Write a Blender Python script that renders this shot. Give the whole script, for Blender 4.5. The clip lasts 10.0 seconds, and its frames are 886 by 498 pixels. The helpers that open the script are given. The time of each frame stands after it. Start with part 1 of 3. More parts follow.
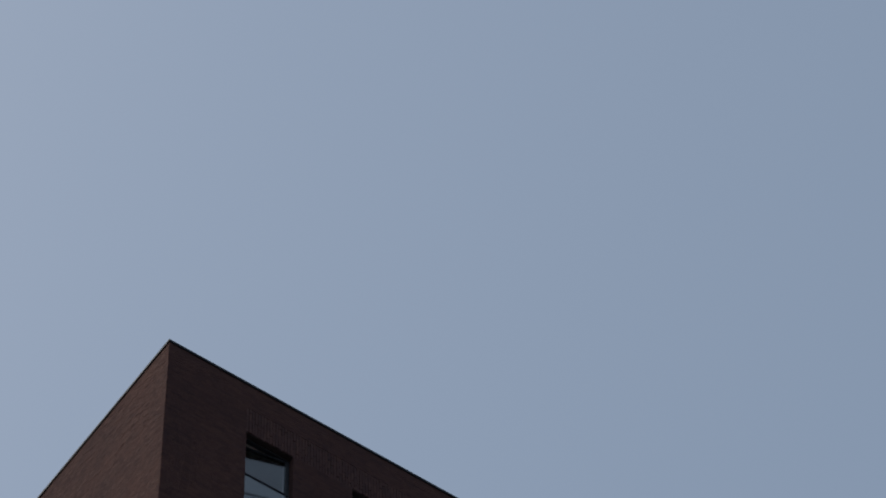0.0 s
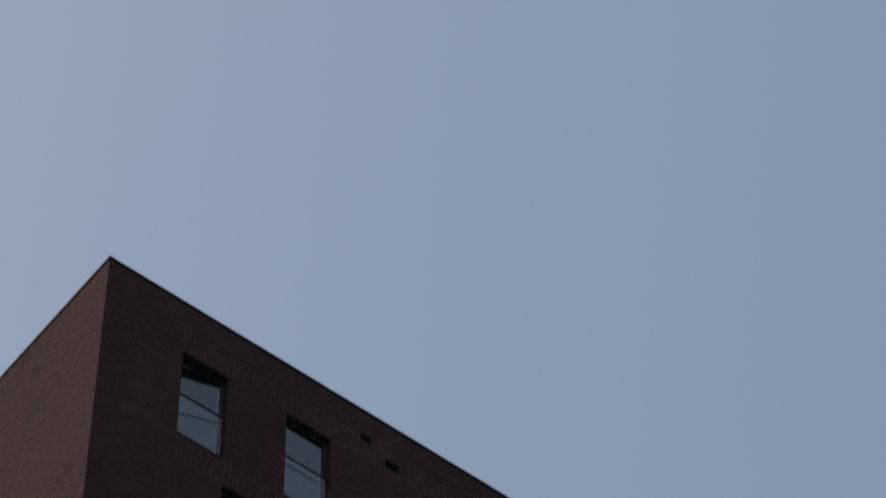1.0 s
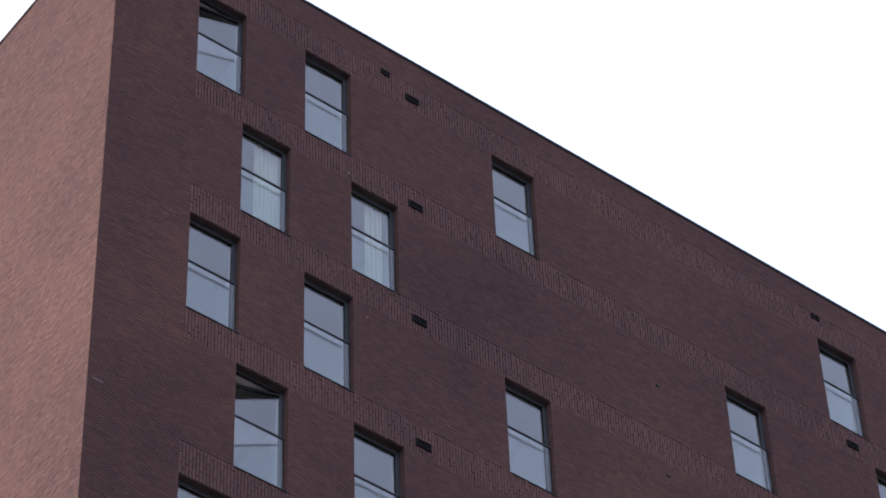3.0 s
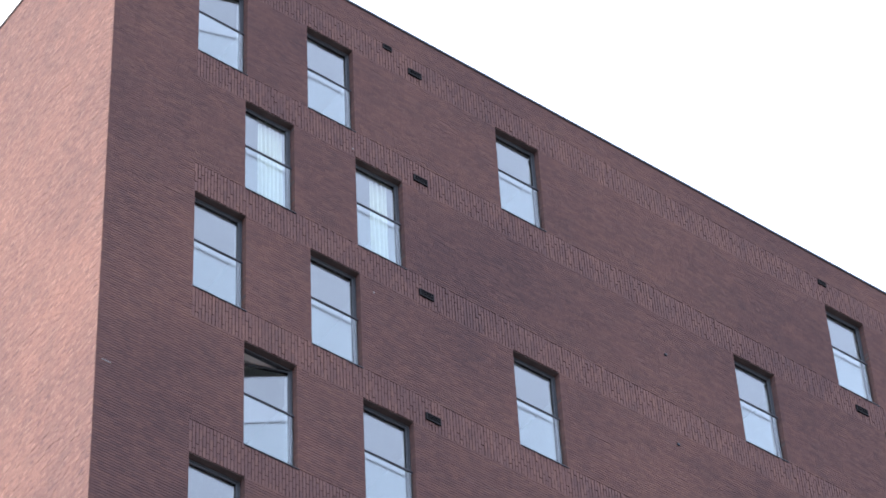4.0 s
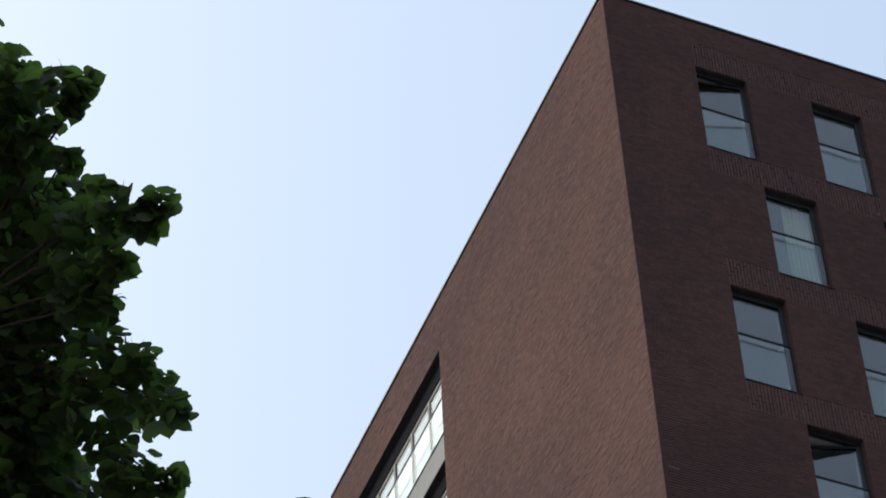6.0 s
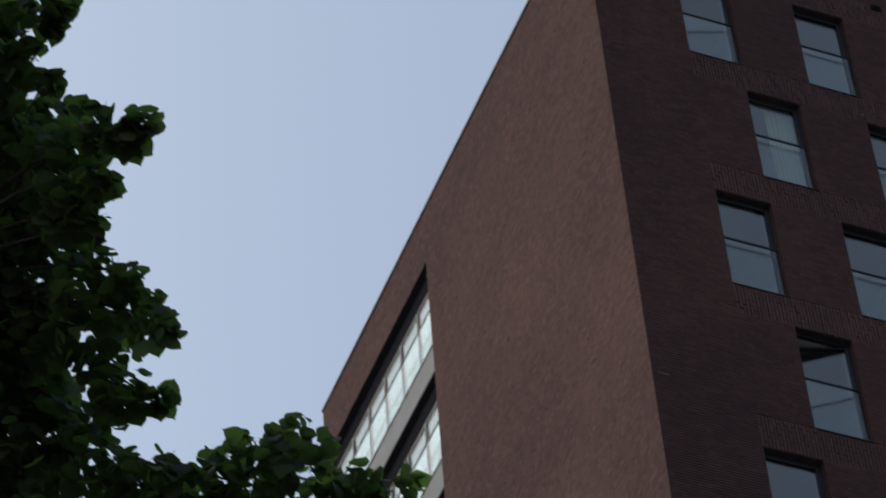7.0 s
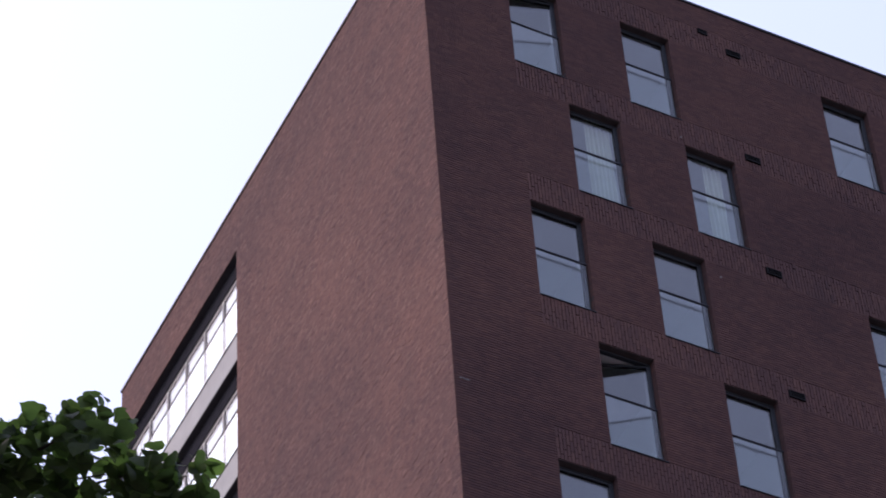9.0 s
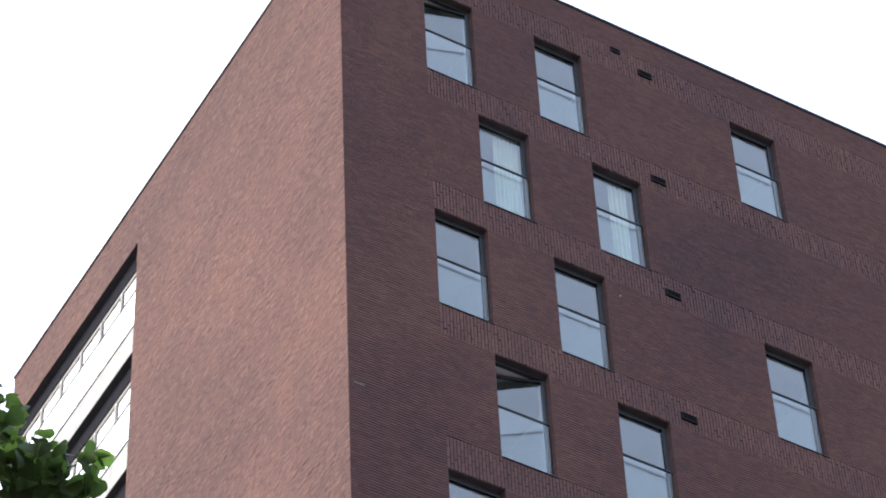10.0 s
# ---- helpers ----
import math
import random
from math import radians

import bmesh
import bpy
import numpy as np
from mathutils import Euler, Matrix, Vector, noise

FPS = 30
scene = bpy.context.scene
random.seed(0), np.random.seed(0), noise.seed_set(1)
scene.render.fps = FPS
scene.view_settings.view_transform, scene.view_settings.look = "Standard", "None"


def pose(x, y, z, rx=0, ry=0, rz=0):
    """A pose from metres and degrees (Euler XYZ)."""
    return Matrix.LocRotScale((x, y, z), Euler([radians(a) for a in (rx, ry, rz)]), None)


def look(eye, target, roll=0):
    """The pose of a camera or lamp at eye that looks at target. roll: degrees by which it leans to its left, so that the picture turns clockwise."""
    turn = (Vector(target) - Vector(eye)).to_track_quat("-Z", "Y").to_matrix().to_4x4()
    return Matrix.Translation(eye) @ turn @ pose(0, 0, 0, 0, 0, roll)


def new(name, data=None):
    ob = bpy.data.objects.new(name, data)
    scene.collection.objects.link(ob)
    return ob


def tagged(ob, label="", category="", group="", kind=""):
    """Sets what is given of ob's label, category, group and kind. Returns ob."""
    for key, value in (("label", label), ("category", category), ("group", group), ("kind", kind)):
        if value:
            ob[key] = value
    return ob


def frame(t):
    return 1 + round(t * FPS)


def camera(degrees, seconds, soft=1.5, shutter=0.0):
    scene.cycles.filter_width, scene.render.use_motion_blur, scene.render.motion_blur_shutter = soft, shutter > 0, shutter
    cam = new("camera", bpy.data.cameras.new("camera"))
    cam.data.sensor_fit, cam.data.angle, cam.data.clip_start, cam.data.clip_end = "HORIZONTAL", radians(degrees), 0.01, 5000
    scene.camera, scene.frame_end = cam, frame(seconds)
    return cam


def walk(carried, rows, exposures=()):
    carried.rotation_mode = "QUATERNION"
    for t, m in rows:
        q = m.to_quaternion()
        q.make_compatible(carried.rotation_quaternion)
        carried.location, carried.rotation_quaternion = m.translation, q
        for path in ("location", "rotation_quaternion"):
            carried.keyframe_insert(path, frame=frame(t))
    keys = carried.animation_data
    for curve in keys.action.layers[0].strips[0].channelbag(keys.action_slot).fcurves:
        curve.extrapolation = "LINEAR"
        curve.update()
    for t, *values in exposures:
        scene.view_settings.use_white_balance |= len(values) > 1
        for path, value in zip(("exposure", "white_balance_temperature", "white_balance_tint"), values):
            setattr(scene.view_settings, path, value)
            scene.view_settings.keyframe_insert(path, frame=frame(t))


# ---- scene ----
# ---- camera: it stands in the street and turns by hand ----
cam = camera(15.67, 10.0, soft=1.7, shutter=0.3)
EYE = Vector((-17.194, -29.809, 1.6))
# seconds, heading to the left of +y, pitch, roll
TURNS = [(0.0, -38.304, 55.35, -2.746), (0.3, -39.174, 55.395, -2.194), (0.5, -39.435, 54.855, -1.913), (0.8, -39.818, 54.565, -1.755),
         (1.0, -39.974, 54.058, -1.661), (1.2, -39.981, 52.787, -1.606), (1.5, -40.237, 51.092, -1.614), (1.8, -40.241, 50.462, -1.749),
         (2.0, -40.059, 49.813, -1.904), (2.5, -39.305, 48.58, -2.142), (3.0, -39.064, 47.545, -2.41), (3.2, -39.093, 47.498, -2.687),
         (4.3, -38.749, 46.884, -3.576), (4.5, -38.589, 46.743, -3.658), (4.7, -37.865, 46.683, -3.809), (5.0, -35.281, 47.72, -4.036),
         (5.2, -31.868, 49.02, -3.538), (5.5, -27.058, 49.966, -3.472), (5.7, -25.436, 49.875, -3.025), (6.8, -24.338, 48.307, -4.426),
         (7.0, -24.99, 47.806, -5.006), (7.5, -26.686, 46.651, -6.346), (8.0, -27.69, 46.955, -6.065), (8.2, -28.59, 47.151, -5.366),
         (8.5, -28.914, 47.978, -4.841), (9.0, -29.946, 47.47, -4.387), (9.5, -31.441, 47.382, -3.35), (10.0, -32.533, 47.467, -3.111)]


def turned(yaw, pitch, roll):
    y, p = radians(yaw), radians(pitch)
    ahead = Vector((-math.sin(y) * math.cos(p), math.cos(y) * math.cos(p), math.sin(p)))
    return look(EYE, EYE + ahead * 50, roll)


E0 = -0.4
# seconds, stops over E0, tint of the white balance
STOPS = [(0.0, -0.08, 6), (1.5, -0.08, 6), (2.0, 0.42, 8), (2.5, 1.0, 11), (3.0, 2.0, 19), (3.2, 2.3, 19), (4.3, 3.48, 9), (5.0, 3.65, 4),
         (5.5, 3.6, 4), (5.7, 2.0, 5), (6.8, 0.38, 6), (7.0, 0.35, 6), (7.5, 0.5, 7), (8.0, 0.8, 9), (8.5, 1.12, 11), (9.0, 1.4, 29),
         (9.5, 2.1, 15), (10.0, 2.55, 10)]
KELVIN = {0.0: 6250, 1.5: 6250, 2.0: 6400, 2.5: 6900, 3.0: 6550, 6.8: 6250, 7.0: 6250, 7.5: 6350, 8.0: 6750, 8.5: 7150, 9.0: 6150, 4.3: 6400, 5.0: 6400, 5.5: 6400, 9.5: 6400, 10.0: 6400}
walk(cam, [(t, turned(a, b, c)) for t, a, b, c in TURNS], [(t, E0 + s, KELVIN.get(t, 6500), m) for t, s, m in STOPS])

# ---- sky and sun: a hazy afternoon, the sun behind the building's left flank ----
SUN = Vector((-0.54, 0.50, 0.677)).normalized()
world = bpy.data.worlds.new("sky")
scene.world = world
world.use_nodes = True
wt = world.node_tree
wt.nodes.clear()
sky = wt.nodes.new("ShaderNodeTexSky")
sky.sky_type = "NISHITA"
sky.sun_disc = False
sky.sun_elevation = math.asin(SUN.z)
sky.sun_rotation = math.atan2(SUN.x, SUN.y)
sky.dust_density, sky.air_density, sky.ozone_density = 5.0, 1.0, 1.0
back = wt.nodes.new("ShaderNodeBackground")
back.inputs["Strength"].default_value = 0.102
veil = wt.nodes.new("ShaderNodeBackground")
veil.inputs["Color"].default_value = (0.71, 0.83, 1.0, 1)
veil.inputs["Strength"].default_value = 0.30
both = wt.nodes.new("ShaderNodeAddShader")
wout = wt.nodes.new("ShaderNodeOutputWorld")
wt.links.new(sky.outputs[0], back.inputs["Color"])
wt.links.new(back.outputs[0], both.inputs[0])
wt.links.new(veil.outputs[0], both.inputs[1])
wt.links.new(both.outputs[0], wout.inputs["Surface"])

sun = new("sun", bpy.data.lights.new("sun", "SUN"))
sun.data.energy, sun.data.angle, sun.data.color = 0.42, radians(10), (1.0, 0.94, 0.89)
sun.matrix_world = look(SUN * 200, (0, 0, 0))


# ---- materials ----
class Nodes:
    """A small builder of node materials."""

    def __init__(self, name):
        self.mat = bpy.data.materials.new(name)
        self.mat.use_nodes = True
        self.tree = self.mat.node_tree
        self.tree.nodes.clear()
        self.out = self.add("ShaderNodeOutputMaterial")
        self.coord = self.add("ShaderNodeTexCoord").outputs["Object"]

    def add(self, kind, **values):
        node = self.tree.nodes.new(kind)
        for key, value in values.items():
            node.inputs[key.replace("_", " ")].default_value = value
        return node

    def link(self, a, b):
        self.tree.links.new(a, b)

    def noise(self, scale, detail=4.0, rough=0.55, vector=None):
        n = self.add("ShaderNodeTexNoise", Scale=scale, Detail=detail, Roughness=rough)
        self.link(vector or self.coord, n.inputs["Vector"])
        return n.outputs["Fac"]

    def ramp(self, fac, stops):
        r = self.add("ShaderNodeValToRGB")
        while len(r.color_ramp.elements) < len(stops):
            r.color_ramp.elements.new(0.5)
        for el, (at, col) in zip(r.color_ramp.elements, stops):
            el.position, el.color = at, (*col, 1) if len(col) == 3 else (col[0],) * 3 + (1,)
        self.link(fac, r.inputs["Fac"])
        return r.outputs["Color"]

    def mix(self, fac, a, b, how="MIX"):
        m = self.tree.nodes.new("ShaderNodeMix")
        m.data_type, m.blend_type = "RGBA", how
        for socket, value in ((m.inputs[0], fac), (m.inputs[6], a), (m.inputs[7], b)):
            if isinstance(value, (int, float)):
                socket.default_value = value
            elif isinstance(value, tuple):
                socket.default_value = (*value, 1)
            else:
                self.link(value, socket)
        return m.outputs[2]

    def bump(self, height, strength, distance):
        b = self.add("ShaderNodeBump", Strength=strength, Distance=distance)
        self.link(height, b.inputs["Height"])
        return b.outputs["Normal"]

    def finish(self, color, rough=0.8, metal=0.0, normal=None, **more):
        p = self.add("ShaderNodeBsdfPrincipled", Roughness=0.5, Metallic=metal, **more)
        for socket, value in ((p.inputs["Base Color"], color), (p.inputs["Roughness"], rough)):
            if isinstance(value, tuple):
                socket.default_value = (*value, 1)
            elif isinstance(value, (int, float)):
                socket.default_value = value
            else:
                self.link(value, socket)
        if normal:
            self.link(normal, p.inputs["Normal"])
        self.link(p.outputs[0], self.out.inputs["Surface"])
        return self.mat


def brick_material(name, per_object=False, rough=False):
    n = Nodes(name)
    if per_object:
        rand = n.add("ShaderNodeObjectInfo").outputs["Random"]
    else:
        rand = n.add("ShaderNodeNewGeometry").outputs["Random Per Island"]
    base = n.ramp(rand, [(0.0, (0.096, 0.058, 0.055)), (0.25, (0.105, 0.062, 0.058)), (0.6, (0.111, 0.065, 0.059)),
                         (0.88, (0.124, 0.072, 0.063)), (1.0, (0.108, 0.066, 0.063))])
    if rough:
        # hand-moulded bricks, sanded pale here and fired dark there
        base = n.ramp(rand, [(0.0, (0.092, 0.057, 0.055)), (0.2, (0.106, 0.065, 0.060)), (0.55, (0.113, 0.069, 0.062)),
                             (0.85, (0.120, 0.074, 0.066)), (0.98, (0.140, 0.090, 0.078))])
    stain = n.ramp(n.noise(0.22, 3.0), [(0.3, (0.80, 0.80, 0.85)), (0.7, (1.14, 1.08, 1.03))])
    col = n.mix(1.0, base, stain, "MULTIPLY")
    fired = n.ramp(n.noise(7.0, 3.0, 0.7), [(0.32, (0.92, 0.90, 0.91)), (0.5, (0.99, 0.97, 0.96)), (0.68, (1.09, 1.05, 1.02))])
    col = n.mix(1.0, col, fired, "MULTIPLY")
    batch = n.ramp(n.noise(1.7, 4.0, 0.65), [(0.36, (0.94, 0.95, 0.96)), (0.5, (1.0, 0.98, 0.98)), (0.64, (1.06, 1.02, 1.0))])
    col = n.mix(1.0, col, batch, "MULTIPLY")
    grain = n.noise(55.0, 5.0, 0.7)
    col = n.mix(0.3, col, n.ramp(grain, [(0.25, (0.6, 0.6, 0.6)), (0.75, (1.25, 1.2, 1.15))]), "MULTIPLY")
    if rough:
        lumps = n.noise(11.0, 3.0, 0.6)
        col = n.mix(1.0, col, n.ramp(lumps, [(0.34, (0.93, 0.92, 0.93)), (0.5, (1.0, 1.0, 1.0)), (0.66, (1.08, 1.08, 1.06))]), "MULTIPLY")
        return n.finish(col, 0.95, normal=n.bump(lumps, 0.7, 0.016), Specular_IOR_Level=0.1)
    return n.finish(col, 0.95, normal=n.bump(grain, 0.5, 0.004), Specular_IOR_Level=0.1)


def wall_texture_material(name):
    """Brick courses where the wall is far below the eye's field."""
    n = Nodes(name)
    sep = n.add("ShaderNodeSeparateXYZ")
    n.link(n.coord, sep.inputs[0])
    plus = n.add("ShaderNodeMath")
    n.link(sep.outputs[0], plus.inputs[0])
    n.link(sep.outputs[1], plus.inputs[1])
    comb = n.add("ShaderNodeCombineXYZ")
    n.link(plus.outputs[0], comb.inputs[0])
    n.link(sep.outputs[2], comb.inputs[1])
    b = n.add("ShaderNodeTexBrick", Scale=1.0, Mortar_Size=0.006, Brick_Width=0.22, Row_Height=0.0635, Bias=0.0)
    b.inputs["Color1"].default_value = (0.11, 0.066, 0.062, 1)
    b.inputs["Color2"].default_value = (0.15, 0.086, 0.076, 1)
    b.inputs["Mortar"].default_value = (0.13, 0.105, 0.10, 1)
    n.link(comb.outputs[0], b.inputs["Vector"])
    stain = n.ramp(n.noise(0.22, 3.0), [(0.3, (0.85, 0.82, 0.84)), (0.7, (1.12, 1.08, 1.05))])
    col = n.mix(1.0, b.outputs["Color"], stain, "MULTIPLY")
    return n.finish(col, 0.95, normal=n.bump(n.noise(40.0), 0.4, 0.004), Specular_IOR_Level=0.1)


def plain_material(name, color, rough, metal=0.0, spread=0.12, scale=6.0, bump=0.15, depth=0.002, gloss=0.5):
    n = Nodes(name)
    lo = tuple(c * (1 - spread) for c in color)
    hi = tuple(c * (1 + spread) for c in color)
    col = n.ramp(n.noise(scale, 5.0), [(0.3, lo), (0.7, hi)])
    fine = n.noise(scale * 14, 4.0, 0.65)
    col = n.mix(0.25, col, n.ramp(fine, [(0.3, (0.8,)), (0.7, (1.15,))]), "MULTIPLY")
    return n.finish(col, n.ramp(fine, [(0.2, (rough * 0.85,)), (0.8, (min(1.0, rough * 1.15),))]), metal, n.bump(fine, bump, depth), Specular_IOR_Level=gloss)


def pane_material(name, tint, least, most, mirror):
    """A pane: clear, with the mirror of the sky growing with the slant."""
    n = Nodes(name)
    clear = n.add("ShaderNodeBsdfTransparent")
    clear.inputs["Color"].default_value = (*tint, 1)
    gloss = n.add("ShaderNodeBsdfGlossy", Roughness=0.012)
    gloss.inputs["Color"].default_value = (*mirror, 1)
    slant = n.add("ShaderNodeLayerWeight", Blend=0.5).outputs["Facing"]
    power = n.add("ShaderNodeMath")
    power.operation = "POWER"
    n.link(slant, power.inputs[0])
    power.inputs[1].default_value = 3.2
    amount = n.add("ShaderNodeMapRange")
    n.link(power.outputs[0], amount.inputs["Value"])
    amount.inputs["To Min"].default_value, amount.inputs["To Max"].default_value = least, most
    m = n.add("ShaderNodeMixShader")
    n.link(amount.outputs[0], m.inputs[0])
    n.link(clear.outputs[0], m.inputs[1])
    n.link(gloss.outputs[0], m.inputs[2])
    n.link(m.outputs[0], n.out.inputs["Surface"])
    return n.mat


def leaf_material(name, per_object=False):
    n = Nodes(name)
    if per_object:
        rand = n.add("ShaderNodeObjectInfo").outputs["Random"]
    else:
        rand = n.add("ShaderNodeNewGeometry").outputs["Random Per Island"]
    base = n.ramp(rand, [(0.0, (0.046, 0.064, 0.032)), (0.5, (0.066, 0.094, 0.041)), (1.0, (0.096, 0.138, 0.054))])
    col = n.mix(0.5, base, n.ramp(n.noise(60.0, 4.0), [(0.3, (0.75,)), (0.7, (1.2,))]), "MULTIPLY")
    p = n.add("ShaderNodeBsdfPrincipled", Roughness=0.5, Specular_IOR_Level=0.22)
    n.link(col, p.inputs["Base Color"])
    n.link(n.bump(n.noise(45.0), 0.35, 0.003), p.inputs["Normal"])
    t = n.add("ShaderNodeBsdfTranslucent")
    n.link(n.mix(1.0, col, (1.5, 1.85, 0.85), "MULTIPLY"), t.inputs["Color"])
    m = n.add("ShaderNodeMixShader", Fac=0.53)
    n.link(p.outputs[0], m.inputs[1])
    n.link(t.outputs[0], m.inputs[2])
    n.link(m.outputs[0], n.out.inputs["Surface"])
    return n.mat


def bark_material():
    n = Nodes("bark")
    g = n.noise(9.0, 6.0, 0.7)
    col = n.ramp(g, [(0.3, (0.028, 0.022, 0.017)), (0.7, (0.085, 0.068, 0.052))])
    return n.finish(col, 0.9, normal=n.bump(g, 0.8, 0.01))


BRICK = brick_material("red_brown_brick")
BRICK_ROUGH = brick_material("rough_red_brown_brick", rough=True)
BRICK_SINGLE = brick_material("red_brown_brick_single", True)
COURSES = wall_texture_material("brick_courses")
MORTAR = plain_material("dark_mortar", (0.085, 0.068, 0.066), 0.95, spread=0.2, scale=3.0, bump=0.4, gloss=0.1)
VENT = plain_material("black_vent_metal", (0.012, 0.011, 0.012), 0.8, 0.0, 0.2, gloss=0.1)
FRAME = plain_material("anthracite_aluminium", (0.034, 0.037, 0.043), 0.6, 0.0, 0.1, gloss=0.3)
METAL = plain_material("dark_coping_metal", (0.024, 0.025, 0.031), 0.6, 0.0, 0.15, gloss=0.25)
SOFFIT = plain_material("dark_soffit_board", (0.075, 0.072, 0.078), 0.85, gloss=0.0)
BLIND_BOX = plain_material("blind_box_sheet", (0.024, 0.024, 0.028), 0.85, gloss=0.0)
GREY = plain_material("pale_spandrel_concrete", (0.27, 0.275, 0.265), 0.8, 0.0, 0.08, 2.0, gloss=0.2)
PLASTER = plain_material("room_plaster", (0.70, 0.68, 0.66), 0.9, 0.0, 0.05, 1.5)
BOARD = plain_material("room_floor", (0.36, 0.31, 0.25), 0.6, 0.0, 0.2, 4.0)
CLOTH = plain_material("cream_curtain", (0.66, 0.65, 0.50), 0.95, 0.0, 0.05, 10.0)
ROOFING = plain_material("roof_felt", (0.07, 0.07, 0.07), 0.95)
PAVING = plain_material("grey_paving", (0.070, 0.068, 0.066), 0.9, 0.0, 0.2, 1.2, 0.5, 0.01)
PANE = pane_material("window_glass", (0.79, 0.83, 0.835), 0.086, 0.38, (1.0, 0.965, 0.955))
STRIP_PANE = pane_material("strip_glass", (0.64, 0.78, 0.84), 0.09, 0.36, (0.90, 0.96, 1.0))
STRIP_GUARD = pane_material("strip_guard_glass", (0.90, 0.96, 0.97), 0.036, 0.30, (0.90, 0.96, 1.0))
GUARD = pane_material("guard_glass", (0.93, 0.955, 0.955), 0.030, 0.28, (1.0, 0.965, 0.955))
LEAF = leaf_material("lime_leaf")
LEAF_SINGLE = leaf_material("lime_leaf_single", True)
BARK = bark_material()


# ---- helpers ----
def mesh_of(name, verts, faces, material):
    me = bpy.data.meshes.new(name)
    me.from_pydata(verts, [], faces)
    me.materials.append(material)
    me.update()
    return me


def boxes(list_of_boxes):
    """Vertices and faces of boxes given as (x0, y0, z0, x1, y1, z1)."""
    verts, faces = [], []
    for x0, y0, z0, x1, y1, z1 in list_of_boxes:
        k = len(verts)
        verts += [(x0, y0, z0), (x1, y0, z0), (x1, y1, z0), (x0, y1, z0), (x0, y0, z1), (x1, y0, z1), (x1, y1, z1), (x0, y1, z1)]
        faces += [(k, k + 3, k + 2, k + 1), (k + 4, k + 5, k + 6, k + 7), (k, k + 1, k + 5, k + 4), (k + 1, k + 2, k + 6, k + 5),
                  (k + 2, k + 3, k + 7, k + 6), (k + 3, k, k + 4, k + 7)]
    return verts, faces


def box_mesh(name, list_of_boxes, material, bevel=0.0):
    me = mesh_of(name, *boxes(list_of_boxes), material)
    if bevel:
        bm = bmesh.new()
        bm.from_mesh(me)
        bmesh.ops.bevel(bm, geom=bm.edges[:], offset=bevel, segments=1, affect="EDGES")
        bm.to_mesh(me)
        bm.free()
    return me


def put(name, me, parent=None, at=(0, 0, 0), label="", turn=(0, 0, 0)):
    ob = new(name, me)
    ob.parent = parent
    ob.matrix_basis = pose(*at, *turn)
    return tagged(ob, label)


# ---- ground ----
ground = put("ground", mesh_of("ground", [(-3000, -3000, 0), (3000, -3000, 0), (3000, 3000, 0), (-3000, 3000, 0)], [(0, 1, 2, 3)], PAVING))
tagged(ground, "grey paved street ground round the tower", "ground", kind="structure")

# unseen plain walls, added to close the street and dim light on the tower
street = put("unseen_wall_south", box_mesh("unseen_wall_south", [(-90, -48, 0, 90, -46, 17)], COURSES))
tagged(street, "unseen plain dark brick wall added across the road to cut light on the tower", "wall", kind="structure")
street = put("unseen_wall_west", box_mesh("unseen_wall_west", [(-60, -45.9, 0, -58, 60, 15)], COURSES))
tagged(street, "unseen plain dark brick wall added across the side road to cut light on the tower", "wall", kind="structure")

# ---- the tower: plan and storeys ----
STOREY, HEAD, TALL, WIDE = 2.95, 46.98, 2.26, 1.012
TOP, LONG, DEEP = 48.385, 26.0, 13.55
BAY0, BAY1 = 7.9, 13.40      # the strip windows of the side wall
ROWS = 16
LOW = 28.8                   # under this height the walls carry their courses as a texture


def columns(row):
    return (1.70, 4.00, 8.25, 16.38, 20.6) if row % 2 == 0 else (2.685, 4.995, 13.62, 17.42, 22.4)


OPEN_A = [(x, HEAD - r * STOREY - TALL, x + WIDE, HEAD - r * STOREY, r) for r in range(ROWS) for x in columns(r)]
OPEN_B = [(BAY0, HEAD - r * STOREY - TALL, BAY1, HEAD - r * STOREY, r) for r in range(ROWS)]
# the whole strip, windows and spandrels, is one tall opening in the brick of the side wall
SLOT_B = [(BAY0, HEAD - 15 * STOREY - TALL, DEEP - 0.06, HEAD, 0)]

tower = new("apartment_tower")
tagged(tower, "tall red-brown brick apartment tower with staggered dark-framed windows", "building")

rng = np.random.default_rng(7)


def clip_rects(rects, holes):
    """Cuts rectangles (u0, z0, u1, z1) at the holes; those that lie within one go."""
    for h0, z0, h1, z1, _ in holes:
        u0, v0, u1, v1 = rects.T
        hit = (u1 > h0 + 1e-6) & (u0 < h1 - 1e-6) & ((v0 + v1) / 2 > z0) & ((v0 + v1) / 2 < z1)
        keep, cut = rects[~hit], rects[hit]
        left, right = cut.copy(), cut.copy()
        left[:, 2] = np.minimum(left[:, 2], h0)
        right[:, 0] = np.maximum(right[:, 0], h1)
        extra = np.concatenate([left, right])
        rects = np.concatenate([keep, extra[extra[:, 2] - extra[:, 0] > 0.004]])
    return rects


PITCH = STOREY / 52           # one course of brick and its joint


